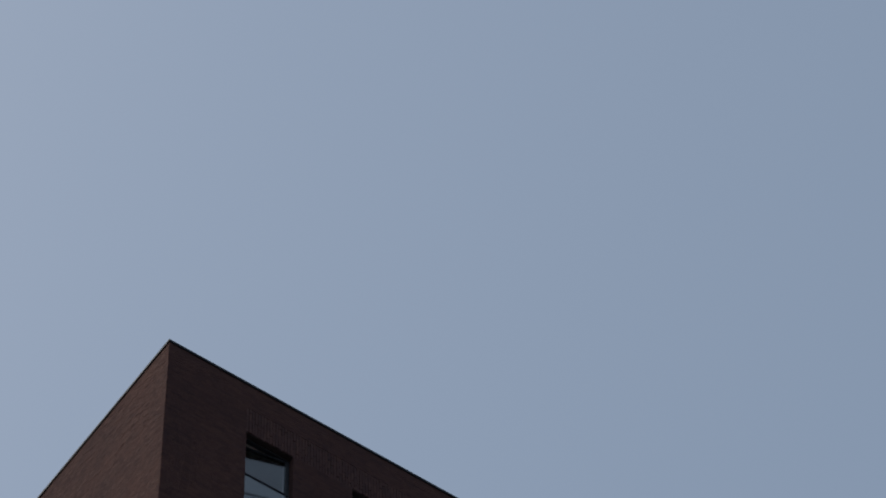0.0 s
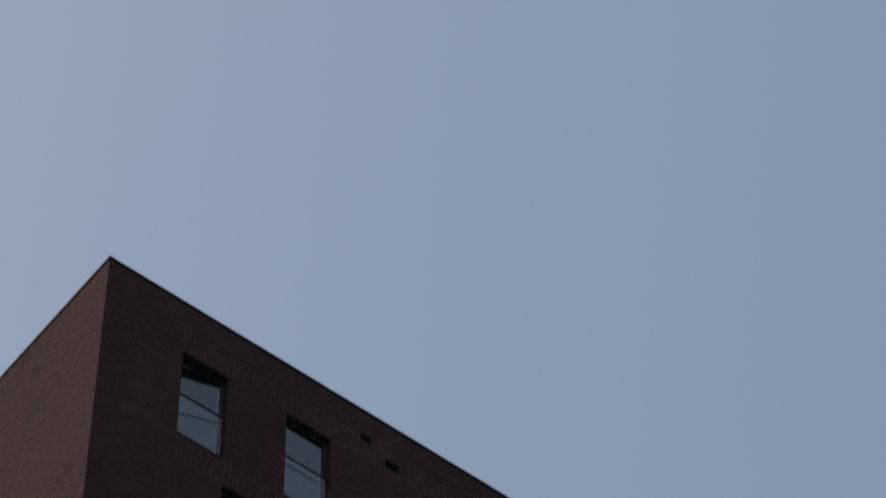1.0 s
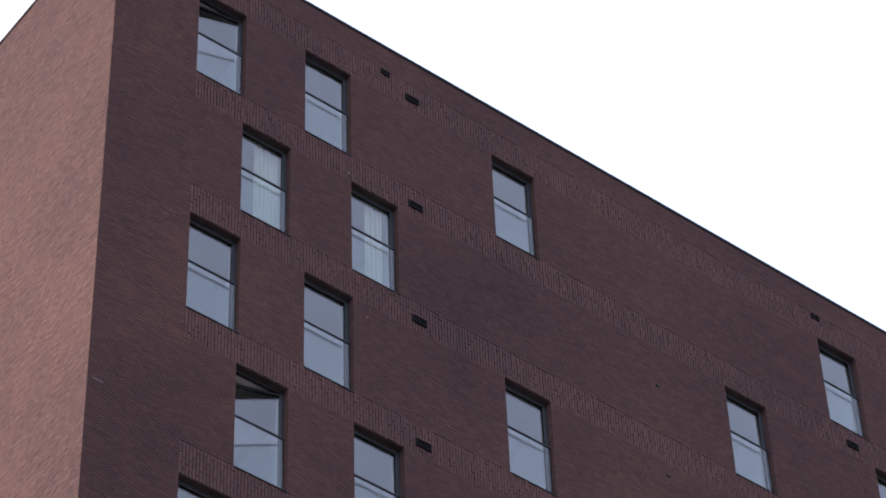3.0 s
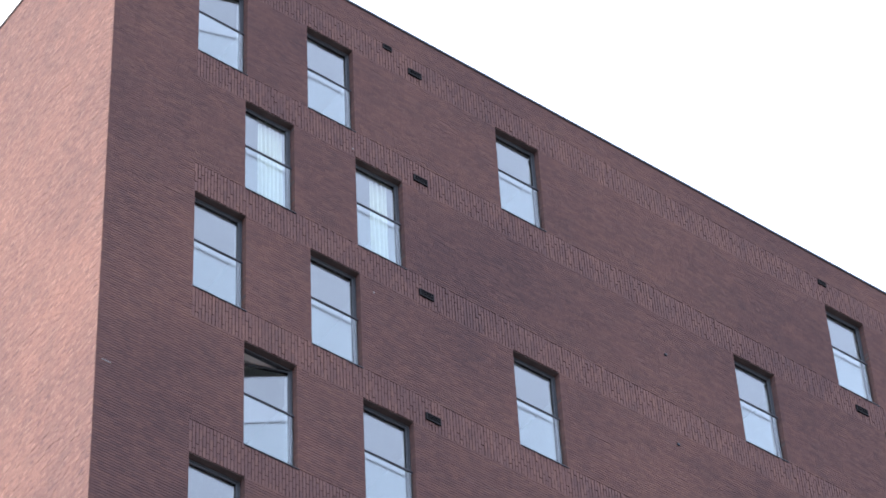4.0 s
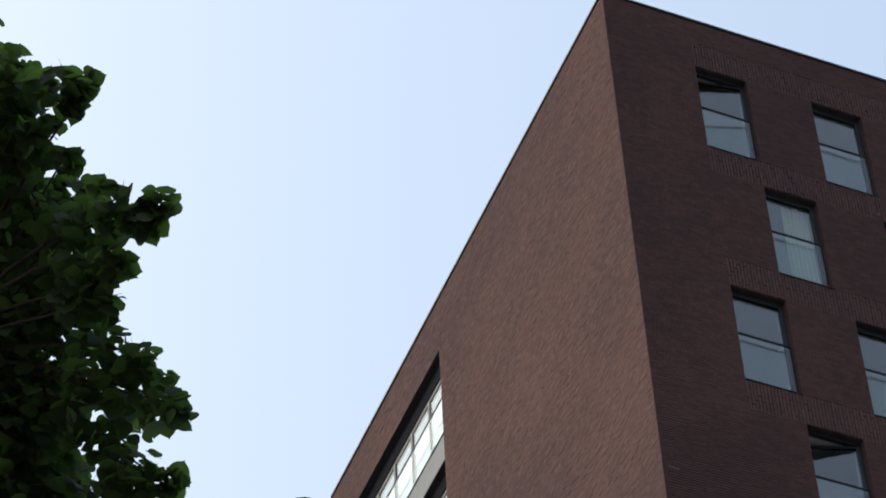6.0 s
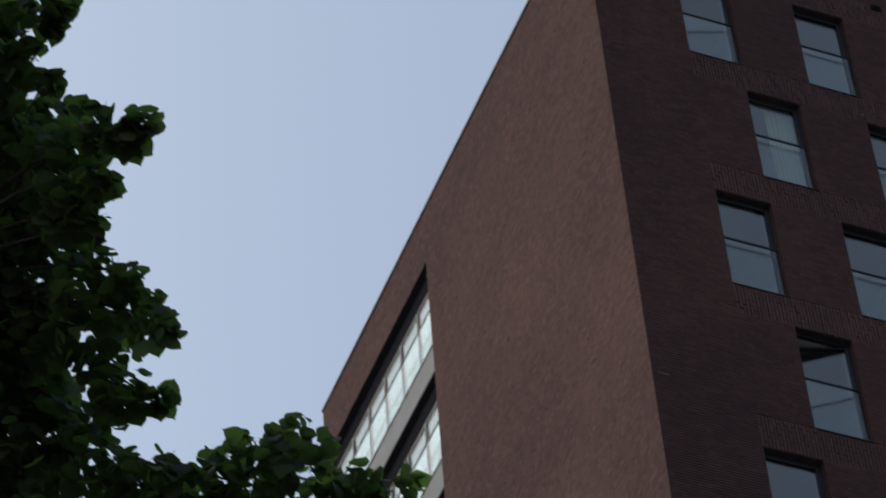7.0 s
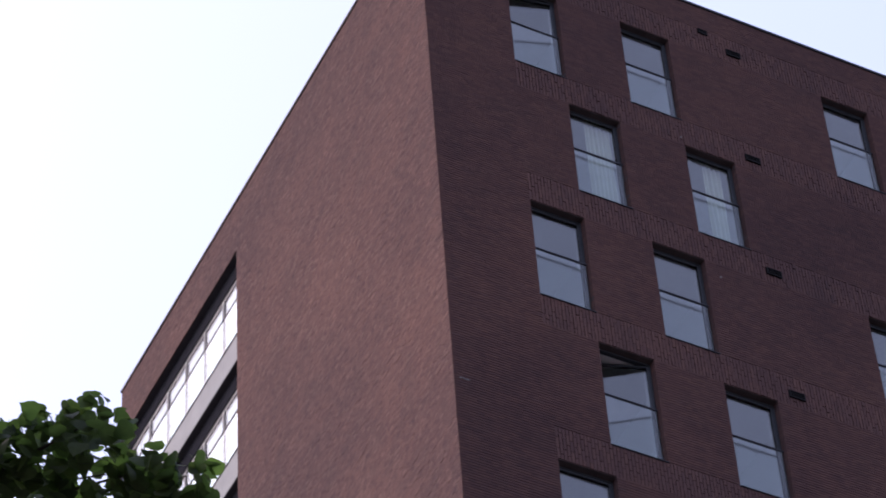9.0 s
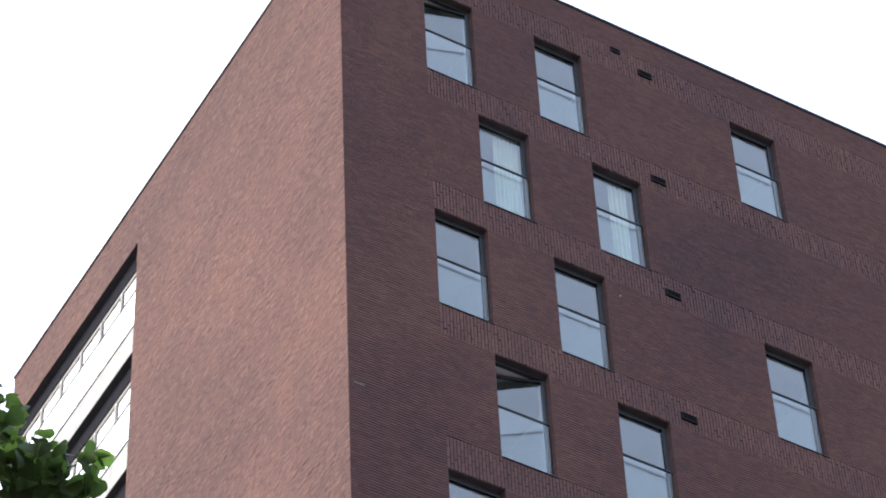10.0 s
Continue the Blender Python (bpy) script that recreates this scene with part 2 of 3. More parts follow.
def courses(length, z0, z1, joint, holes, headers=0.0):
    """Bricks laid in wild bond, some of them headers."""
    out = []
    z = z1
    pitch = PITCH
    while z - pitch > z0 - 0.001:
        size = np.where(rng.random(int(length / 0.11) + 4) < headers, 0.11, 0.22)
        u = -rng.uniform(0, 0.22) + np.concatenate([[0.0], np.cumsum(size)[:-1]])
        a = np.clip(u, 0, length)
        b = np.clip(u + size - 0.0015, 0, length)
        ok = b - a > 0.02
        out.append(np.stack([a[ok], np.full(ok.sum(), z - pitch + joint), b[ok], np.full(ok.sum(), z)], 1))
        z -= pitch
    return clip_rects(np.concatenate(out), holes)


def soldiers(length, bands, joint, holes, u_from=0.0):
    out = []
    for b0, b1 in bands:
        n = int((length - u_from) / 0.0635)
        tier = (b1 - b0) / 3
        for k in range(n):
            u = u_from + k * 0.0635
            shift = (k % 2) * tier / 2
            edges = [b0] + [b0 + shift + j * tier for j in range(0 if shift else 1, 3)] + [b1]
            for e0, e1 in zip(edges, edges[1:]):
                out.append((u, e0 + 0.010, u + 0.0635 - joint, e1))
    return clip_rects(np.array(out), holes)


def brick_verts(rects, proud, lean, skew=0.0005, depth=0.12):
    """Brick boxes (no back face): columns u, depth (negative is out of the wall), z."""
    u0, v0, u1, v1 = rects.T
    n = len(rects)
    # lean tips a brick's top edge a little out of the wall, so that each course throws its own line of shade
    f0, f1 = -proud, -proud - lean
    turn = rng.normal(0, skew, n)
    t0, t1 = f0 + turn, f1 + turn
    v = np.empty((n, 8, 3))
    v[:, :, 0] = np.stack([u0, u1, u1, u0, u0, u1, u1, u0], 1)
    v[:, :, 2] = np.stack([v0, v0, v1, v1, v0, v0, v1, v1], 1)
    v[:, :, 1] = np.stack([f0, t0, t1, f1, *[np.full(n, depth)] * 4], 1)
    k = (8 * np.arange(n))[:, None, None]
    quad = np.array([(0, 1, 2, 3), (1, 0, 4, 5), (2, 1, 5, 6), (3, 2, 6, 7), (0, 3, 7, 4)])
    return v.reshape(-1, 3), (k + quad).reshape(-1, 4)


def flip_side(v):
    """From the front wall's axes to the side wall's: u runs along +y, out of the wall is -x."""
    return np.stack([v[:, 1], v[:, 0], v[:, 2]], 1)


def raw_mesh(name, v, f, material):
    me = bpy.data.meshes.new(name)
    me.vertices.add(len(v))
    me.vertices.foreach_set("co", np.ascontiguousarray(v, dtype=np.float32).ravel())
    me.loops.add(f.size)
    me.loops.foreach_set("vertex_index", np.ascontiguousarray(f, dtype=np.int32).ravel())
    me.polygons.add(len(f))
    me.polygons.foreach_set("loop_start", np.arange(0, f.size, 4, dtype=np.int32))
    me.polygons.foreach_set("use_smooth", np.zeros(len(f), dtype=bool))
    me.materials.append(material)
    me.update(calc_edges=True)
    me.validate()
    return me


def wall_core(name, length, z0, z1, holes, front, back, material, side=False):
    """The wall behind the brick face: a slab with its openings cut through and their reveals."""
    holes = [(h[0] - 0.003, h[1] - 0.003, h[2] + 0.003, h[3] + 0.003) for h in holes]
    us = sorted({0.0, length, *[h[0] for h in holes], *[h[2] for h in holes]})
    zs = sorted({z0, z1, *[h[1] for h in holes if z0 < h[1] < z1], *[h[3] for h in holes if z0 < h[3] < z1]})
    verts, faces = [], []

    def quad(*ps):
        k = len(verts)
        verts.extend(ps)
        faces.append(tuple(range(k, k + 4)))

    for a, b in zip(us, us[1:]):
        for c, d in zip(zs, zs[1:]):
            m, w = (a + b) / 2, (c + d) / 2
            if not any(h[0] < m < h[2] and h[1] < w < h[3] for h in holes):
                quad((a, front, c), (b, front, c), (b, front, d), (a, front, d))
                quad((b, back, c), (a, back, c), (a, back, d), (b, back, d))
    for a, c, b, d, *_ in holes:
        if d <= z0 or c >= z1:
            continue
        c, d = max(c, z0), min(d, z1)
        quad((a, front, c), (a, front, d), (a, back, d), (a, back, c))
        quad((b, front, d), (b, front, c), (b, back, c), (b, back, d))
        quad((a, front, d), (b, front, d), (b, back, d), (a, back, d))
        quad((b, front, c), (a, front, c), (a, back, c), (b, back, c))
    quad((0, front, z1), (length, front, z1), (length, back, z1), (0, back, z1))
    if side:
        verts = [(y, x, z) for x, y, z in verts]
        faces = [f[::-1] for f in faces]
    return mesh_of(name, verts, faces, material)


BANDS = [(HEAD - r * STOREY, HEAD - (r - 1) * STOREY - TALL) for r in range(ROWS)]
BANDS_HIGH = [b for b in BANDS if b[0] > LOW]
EDGE = TOP - 0.05

# front wall, facing the street
front_wall = put("front_wall", wall_core("front_wall", LONG, 0.0, EDGE, OPEN_A, 0.016, 0.32, MORTAR), tower, label="shaded brick front wall")
BAND_FROM = 1.69
rects = courses(LONG, LOW, BANDS[0][1] + 12 * PITCH, 0.015, OPEN_A + [(BAND_FROM, b0, LONG + 1, b1, 0) for b0, b1 in BANDS_HIGH], 0.55)
v, f = brick_verts(rects, rng.normal(0.0, 0.0006, len(rects)), 0.006)
stretchers = put("brick_facing", raw_mesh("brick_facing", v, f, BRICK), front_wall)
tagged(stretchers, kind="stuff")

# soldier bands; the nearest bricks of the band by the corner are single parts
rects = soldiers(LONG, [(b0 + 0.004, b1 - 0.003) for b0, b1 in BANDS_HIGH], 0.0105, OPEN_A, BAND_FROM + 0.002)
bandbase = HEAD - 4 * STOREY
single = (rects[:, 0] > 1.2) & (rects[:, 2] < 6.6) & (rects[:, 1] > bandbase - 0.1) & (rects[:, 3] < bandbase + 0.8)
single &= (np.abs(rects[:, 3] - rects[:, 1] - (0.683 / 3 - 0.010)) < 0.004) & (rects[:, 2] - rects[:, 0] > 0.048)
single &= np.cumsum(single) <= 300
picked = rects[single]
rects = rects[~single]
v, f = brick_verts(rects, rng.normal(0.002, 0.0032, len(rects)), 0.003, 0.002)
band_rest = put("soldier_course", raw_mesh("soldier_course", v, f, BRICK), front_wall)
tagged(band_rest, kind="stuff")

# side wall, lit from the side, with the tall slot of the strip windows
side_wall = put("side_wall", wall_core("side_wall", DEEP, 0.0, EDGE, SLOT_B, 0.005, 0.32, MORTAR, True), tower, label="sunlit rough brick side wall")
rects = courses(DEEP, LOW, EDGE, 0.006, SLOT_B, 0.9)
proud = rng.normal(0.0025, 0.0008, len(rects)) + np.where(rng.random(len(rects)) < 0.12, rng.uniform(0.001, 0.005, len(rects)), 0)
v, f = brick_verts(np.maximum(rects, [0.006, 0, 0.02, 0]), proud, 0.0005, 0.0012, 0.03)
put_rough = put("rough_brick_facing", raw_mesh("rough_brick_facing", flip_side(v), f[:, ::-1], BRICK_ROUGH), side_wall)
tagged(put_rough, kind="stuff")

# lower walls, courses in the material
put("lower_front_facing", wall_core("lower_front_facing", LONG, 0.0, LOW, OPEN_A, 0.0, 0.012, COURSES), tower)
put("lower_side_facing", wall_core("lower_side_facing", DEEP, 0.0, LOW, SLOT_B, 0.0, 0.012, COURSES, True), tower)
put("rear_wall", box_mesh("rear_wall", [(0.33, DEEP - 0.3, 0, LONG, DEEP, EDGE)], COURSES), tower)
put("end_wall", box_mesh("end_wall", [(LONG - 0.3, 0.33, 0, LONG, DEEP - 0.31, EDGE)], COURSES), tower)

# roof and its dark metal coping
put("roof", box_mesh("roof", [(0.33, 0.33, EDGE - 0.6, LONG - 0.31, DEEP - 0.31, EDGE - 0.35)], ROOFING), tower, label="flat felt roof behind the parapet")
put("coping", box_mesh("coping", [(-0.03, -0.03, EDGE + 0.002, LONG + 0.03, 0.36, TOP + 0.012), (-0.03, 0.362, EDGE + 0.002, 0.36, DEEP + 0.03, TOP + 0.012),
                                  (0.362, DEEP - 0.34, EDGE + 0.002, LONG - 0.35, DEEP + 0.03, TOP + 0.012),
                                  (LONG - 0.348, 0.362, EDGE + 0.002, LONG + 0.03, DEEP + 0.03, TOP + 0.012)], METAL, 0.006), tower, label="thin dark metal coping")

# ---- windows of the front: a casement set back, and a glass guard with a dark rail before it ----
SET, GSET = 0.125, 0.07


def ring(w, h, t, y0, y1):
    return [(0, y0, 0, t, y1, h), (w - t, y0, 0, w, y1, h), (t, y0, 0, w - t, y1, t), (t, y0, h - t, w - t, y1, h)]


SASH = 0.040
frame_mesh = box_mesh("window", ring(WIDE - 0.004, TALL - 0.004, 0.032, SET, SET + 0.08), FRAME, 0.004)
sw, sh = WIDE - 0.07, TALL - 0.07
sash_mesh = box_mesh("sash", ring(sw, sh, SASH, 0.0, 0.06), FRAME, 0.005)
pane_mesh = box_mesh("pane", [(SASH + 0.001, 0.012, SASH + 0.001, sw - SASH - 0.001, 0.024, sh - SASH - 0.001)], PANE)
GH = 1.165
guard_mesh = box_mesh("guard_pane", [(0.010, GSET, 0.03, WIDE - 0.010, GSET + 0.012, GH)], GUARD)
rail_mesh = box_mesh("guard_rail", [(0.014, GSET - 0.012, GH - 0.004, WIDE - 0.014, GSET + 0.026, GH + 0.026)], METAL, 0.004)
sill_mesh = box_mesh("sill", [(-0.004, -0.022, -0.024, WIDE + 0.012, 0.20, -0.002)], METAL, 0.004)
# white plaster round the opening inside the frame
reveal_mesh = box_mesh("reveal", [(-0.001, SET + 0.085, 0.002, 0.012, 0.334, TALL - 0.014), (WIDE - 0.012, SET + 0.085, 0.002, WIDE + 0.001, 0.334, TALL - 0.014),
                                  (-0.001, SET + 0.085, TALL - 0.013, WIDE + 0.001, 0.334, TALL - 0.001)], PLASTER)



def room_mesh(name, x0, x1, depth, z0, z1, y0=0.335):
    verts = [(x0, y0, z0), (x1, y0, z0), (x1, depth, z0), (x0, depth, z0), (x0, y0, z1), (x1, y0, z1), (x1, depth, z1), (x0, depth, z1)]
    me = mesh_of(name, verts, [(0, 1, 2, 3), (4, 7, 6, 5), (3, 2, 6, 7), (0, 3, 7, 4), (1, 5, 6, 2)], PLASTER)
    me.materials.append(BOARD)
    me.polygons[0].material_index = 1
    return me


rooms = room_mesh("room", -0.55, WIDE + 0.55, 4.2, 0.0, TALL + 0.34)


def curtain_mesh(name, width, height, folds, seed):
    """A hanging curtain with soft uneven folds."""
    r = random.Random(seed)
    nu, nz = folds * 10, 8
    phase = [r.uniform(-0.5, 0.5) for _ in range(folds + 1)]
    verts, faces = [], []
    for k in range(nz + 1):
        z = height * k / nz
        for j in range(nu + 1):
            s = j / nu * folds
            p = phase[int(s) % folds]
            y = 0.035 * math.sin(2 * math.pi * s + p) * (0.6 + 0.4 * (1 - k / nz)) + 0.01 * math.sin(5.1 * s + k * 0.4)
            verts.append((width * j / nu, y, z))
    for k in range(nz):
        for j in range(nu):
            a = k * (nu + 1) + j
            faces.append((a, a + 1, a + nu + 2, a + nu + 1))
    me = mesh_of(name, verts, faces, CLOTH)
    me.polygons.foreach_set("use_smooth", [True] * len(me.polygons))
    return me


drape = [curtain_mesh("curtain", 0.50, TALL - 0.02, 6, 3), curtain_mesh("curtain", 0.36, TALL - 0.02, 4, 8)]


def front_window(x, z, tilt=0.0, curtain=None):
    win = put("window", frame_mesh, tower, (x + 0.002, 0, z + 0.002))
    # an open sash swings into the room, hinged at its far jamb
    hinge = pose(0.033 + sw, SET + 0.008, 0.033, 0, 0, -tilt) @ pose(-sw, 0, 0)
    sash = put("sash", sash_mesh, win, label="sash swung open into the room" if tilt else "")
    pane = put("pane", pane_mesh, win)
    sash.matrix_basis, pane.matrix_basis = hinge, hinge
    pane.visible_shadow = False
    guard = put("guard_pane", guard_mesh, win, (-0.002, 0, 0), label="clear glass guard before the window")
    guard.visible_shadow = False
    put("guard_rail", rail_mesh, win, (-0.002, 0, 0), label="dark metal rail")
    put("sill", sill_mesh, win, (-0.002, 0, -0.002), label="thin dark metal sill")
    put("reveal", reveal_mesh, win, (-0.002, 0, -0.002), label="white plastered inner reveal")
    put("room", rooms, win, (-0.002, 0, 0.0))
    if curtain is not None:
        put("curtain", drape[curtain], win, (0.45 + 0.05 * curtain, 0.295, 0.0), label="cream hanging curtain")
    return win


for x, z0, _, z1, r in OPEN_A:
    c = columns(r).index(x)
    tilt = {(0, 0): 9.0, (3, 0): 18.0}.get((r, c), 0.0)
    front_window(x, z0, tilt, {(1, 0): 0, (1, 1): 1}.get((r, c)))

# ---- strip windows of the side wall: set back under a dark soffit, a glass guard flush before them ----
BAY = 0.885
side_frame, strip_panes, strip_guards, spandrel_mesh, mullion_meshes = [], [], [], [], []
SX = 0.145
GB = 1.02
END = DEEP - 0.09
BOX = 0.42                   # the dark blind box over the panes
strip_h = TALL - BOX
seams = [BAY0 + 0.003] + [BAY0 + 0.69 + k * BAY for k in range(6)] + [END]
ys = [BAY0 + 0.05] + [y for y in (BAY0 + 0.93 + k * BAY for k in range(7)) if y < END - 0.2] + [END - 0.03]
strip_mesh = box_mesh("strip_window", [(SX, BAY0 + 0.003, 0.0, SX + 0.08, END, 0.06), (SX, BAY0 + 0.003, strip_h - 0.07, SX + 0.08, END, strip_h - 0.003),
                                       (SX - 0.002, ys[0] - 0.025, 0.061, SX + 0.082, ys[0] + 0.025, strip_h - 0.071),
                                       (SX - 0.002, ys[-1] - 0.025, 0.061, SX + 0.082, ys[-1] + 0.025, strip_h - 0.071)], FRAME, 0.004)
for y in ys[1:-1]:
    mullion_meshes.append(box_mesh("mullion", [(SX - 0.012, y - 0.025, 0.061, SX + 0.082, y + 0.025, strip_h - 0.071)], GREY, 0.004))
for a, b in zip(ys, ys[1:]):
    a, b = a + 0.027, b - 0.027
    strip_panes.append(box_mesh("pane", [(SX + 0.014, a + 0.034, 0.10, SX + 0.026, b - 0.034, strip_h - 0.11)], STRIP_PANE))
    side_frame.append(box_mesh("sash", [(SX + 0.002, a, 0.063, SX + 0.066, a + 0.033, strip_h - 0.073), (SX + 0.002, b - 0.033, 0.063, SX + 0.066, b, strip_h - 0.073),
                                        (SX + 0.002, a + 0.034, 0.063, SX + 0.066, b - 0.034, 0.10), (SX + 0.002, a + 0.034, strip_h - 0.11, SX + 0.066, b - 0.034, strip_h - 0.073)], FRAME))
for a, b in zip(seams, seams[1:]):
    strip_guards.append(box_mesh("guard_pane", [(0.040, a + 0.008, 0.03, 0.052, b - 0.008, GB)], STRIP_GUARD))
    spandrel_mesh.append(box_mesh("spandrel_panel", [(0.006, a + 0.003, TALL + 0.012, 0.09, b - 0.003, STOREY - 0.03)], GREY, 0.004))
header_panel = box_mesh("blind_box", [(SX - 0.016, BAY0 + 0.003, strip_h + 0.002, SX + 0.09, END, TALL - 0.003)], BLIND_BOX, 0.004)
clamp_meshes = [box_mesh("guard_seam", [(0.042, y - 0.007, 0.03, 0.050, y + 0.007, GB - 0.002)], METAL) for y in seams[1:-1]]
strip_rail = box_mesh("guard_rail", [(0.032, BAY0 + 0.003, GB, 0.060, END, GB + 0.028)], METAL, 0.004)
strip_sill = box_mesh("sill", [(-0.012, BAY0 + 0.002, -0.033, SX + 0.08, END, -0.003)], METAL, 0.004)
strip_soffit = box_mesh("soffit", [(0.015, BAY0 + 0.002, TALL - 0.001, 0.31, END, TALL + 0.010)], SOFFIT)
strip_floor = box_mesh("floor_edge", [(0.103, BAY0 + 0.002, TALL + 0.011, 0.32, END, STOREY - 0.036)], MORTAR)


def strip_room():
    y0, y1, x0, x1, z0, z1 = BAY0 + 0.05, DEEP - 0.32, 0.34, 5.5, 0.0, TALL + 0.34
    verts = [(x0, y0, z0), (x0, y1, z0), (x1, y1, z0), (x1, y0, z0), (x0, y0, z1), (x0, y1, z1), (x1, y1, z1), (x1, y0, z1)]
    me = mesh_of("room", verts, [(0, 1, 2, 3), (4, 7, 6, 5), (3, 2, 6, 7), (0, 3, 7, 4), (1, 5, 6, 2)], PLASTER)
    me.materials.append(BOARD)
    me.polygons[0].material_index = 1
    return me


side_room = strip_room()
for _, z0, _, z1, r in OPEN_B:
    win = put("strip_window", strip_mesh, tower, (0, 0, z0), label="dark-framed strip window with a glass guard")
    for me in mullion_meshes:
        put("mullion", me, win)
    for me in side_frame:
        put("sash", me, win)
    for me in strip_panes:
        put("pane", me, win).visible_shadow = False
    for me in strip_guards:
        put("guard_pane", me, win, label="clear glass guard").visible_shadow = False
    for me in clamp_meshes:
        put("guard_seam", me, win)
    put("blind_box", header_panel, win, label="dark blind box")
    put("guard_rail", strip_rail, win)
    put("sill", strip_sill, win)
    put("soffit", strip_soffit, win, label="dark soffit")
    put("room", side_room, win)
    if r:
        put("floor_edge", strip_floor, win)
        for me in spandrel_mesh:
            put("spandrel_panel", me, win, label="pale grey spandrel panel")
put("corner_post", box_mesh("corner_post", [(0.012, DEEP - 0.058, 0, 0.30, DEEP - 0.003, HEAD)], GREY), tower, label="pale post at the rear corner")

# ---- small dark vents on the front ----
vent_big = box_mesh("vent", ring(0.30, 0.16, 0.022, -0.035, 0.02) + [(0.02, -0.020, 0.02, 0.28, 0.012, 0.14)] + [(0.022, -0.032, 0.022 + k * 0.024, 0.278, -0.021, 0.034 + k * 0.024) for k in range(5)], VENT, 0.003)
vent_small = box_mesh("vent", ring(0.20, 0.13, 0.02, -0.03, 0.02) + [(0.018, -0.018, 0.018, 0.182, 0.012, 0.112)] + [(0.02, -0.028, 0.02 + k * 0.024, 0.18, -0.019, 0.032 + k * 0.024) for k in range(4)], VENT, 0.003)
for r in range(6):
    put("vent", vent_big, tower, (6.26, 0, HEAD - r * STOREY + 0.19), label="small dark metal vent")
for x, z in ((5.70, HEAD + 0.55), (16.31, HEAD + 0.53)):
    put("vent", vent_small, tower, (x, 0, z), label="small dark metal vent")
put("vent", vent_big, tower, (16.72, 0, HEAD - STOREY + 0.19), label="small dark metal vent")
fix_mesh = box_mesh("wall_fixing", [(-0.03, -0.03, -0.025, 0.03, 0.01, 0.025)], METAL, 0.006)
for x, z in ((11.87, HEAD - 1.35 * STOREY), (11.9, HEAD - 2.11 * STOREY)):
    put("wall_fixing", fix_mesh, tower, (x, -0.001, z))
put("wall_scar", box_mesh("wall_scar", [(0.10, -0.009, -0.004, 0.27, -0.002, 0.004)], GREY), tower, (0, -0.006, 36.26), label="pale scratch on the brick")

for x, z in ((4.93, 44.20), (5.28, 40.75)):
    put("pale_brick_spot", box_mesh("pale_brick_spot", [(0, -0.010, 0, 0.018, -0.001, 0.03)], GREY), tower, (x, -0.004, z))

# single soldier bricks of the nearest band
brick_v, brick_f = brick_verts(np.array([[0, 0, 0.0530, 0.683 / 3 - 0.010]]), np.zeros(1), 0.001)
brick_mesh = raw_mesh("brick", brick_v, brick_f, BRICK_SINGLE)
for u0, z0, u1, z1 in picked:
    put("brick", brick_mesh, front_wall, (u0, rng.normal(-0.001, 0.0016), z0))

# ---- the lime tree by the street ----
tree = new("lime_tree")
tree.matrix_basis = pose(-16.75, -22.75, 0)
tagged(tree, "green broad-leaved lime tree with heart-shaped leaves in the street", "tree")


def limb(points, radii, sides=8):
    """A tapered bough through the points."""
    bm = bmesh.new()
    rings = []
    for i, (p, r) in enumerate(zip(points, radii)):
        way = (points[min(i + 1, len(points) - 1)] - points[max(i - 1, 0)]).normalized()
        side = way.cross(Vector((0.3, 0.2, 0.93))).normalized() if abs(way.z) < 0.95 else Vector((1, 0, 0))
        up = side.cross(way)
        rings.append([bm.verts.new(p + (side * math.cos(a) + up * math.sin(a)) * r * (1 + 0.08 * math.sin(3 * a + i)))
                      for a in (2 * math.pi * k / sides for k in range(sides))])
    for a, b in zip(rings, rings[1:]):
        for k in range(sides):
            bm.faces.new((a[k], a[(k + 1) % sides], b[(k + 1) % sides], b[k]))
    bm.faces.new(rings[0][::-1])
    bm.faces.new(rings[-1])
    for face in bm.faces:
        face.smooth = True
    me = bpy.data.meshes.new("limb")
    bm.to_mesh(me)
    bm.free()
    me.materials.append(BARK)
    return me


def bowed(a, b, sag, n, r):
    side = Vector((r.uniform(-1, 1), r.uniform(-1, 1), r.uniform(0, 1))) * sag
    return [a.lerp(b, k / n) + side * math.sin(math.pi * k / n) for k in range(n + 1)]


tr = random.Random(11)
trunk_pts = [Vector((0, 0, 0)), Vector((0.02, 0, 0.4)), Vector((0.05, 0.03, 2.0)), Vector((0.0, 0.08, 4.0)), Vector((0.05, 0.02, 6.2)), Vector((0.0, 0.05, 8.6))]
put("trunk", limb(trunk_pts, (0.24, 0.17, 0.145, 0.115, 0.075, 0.03), 14), tree, label="grey-brown trunk")

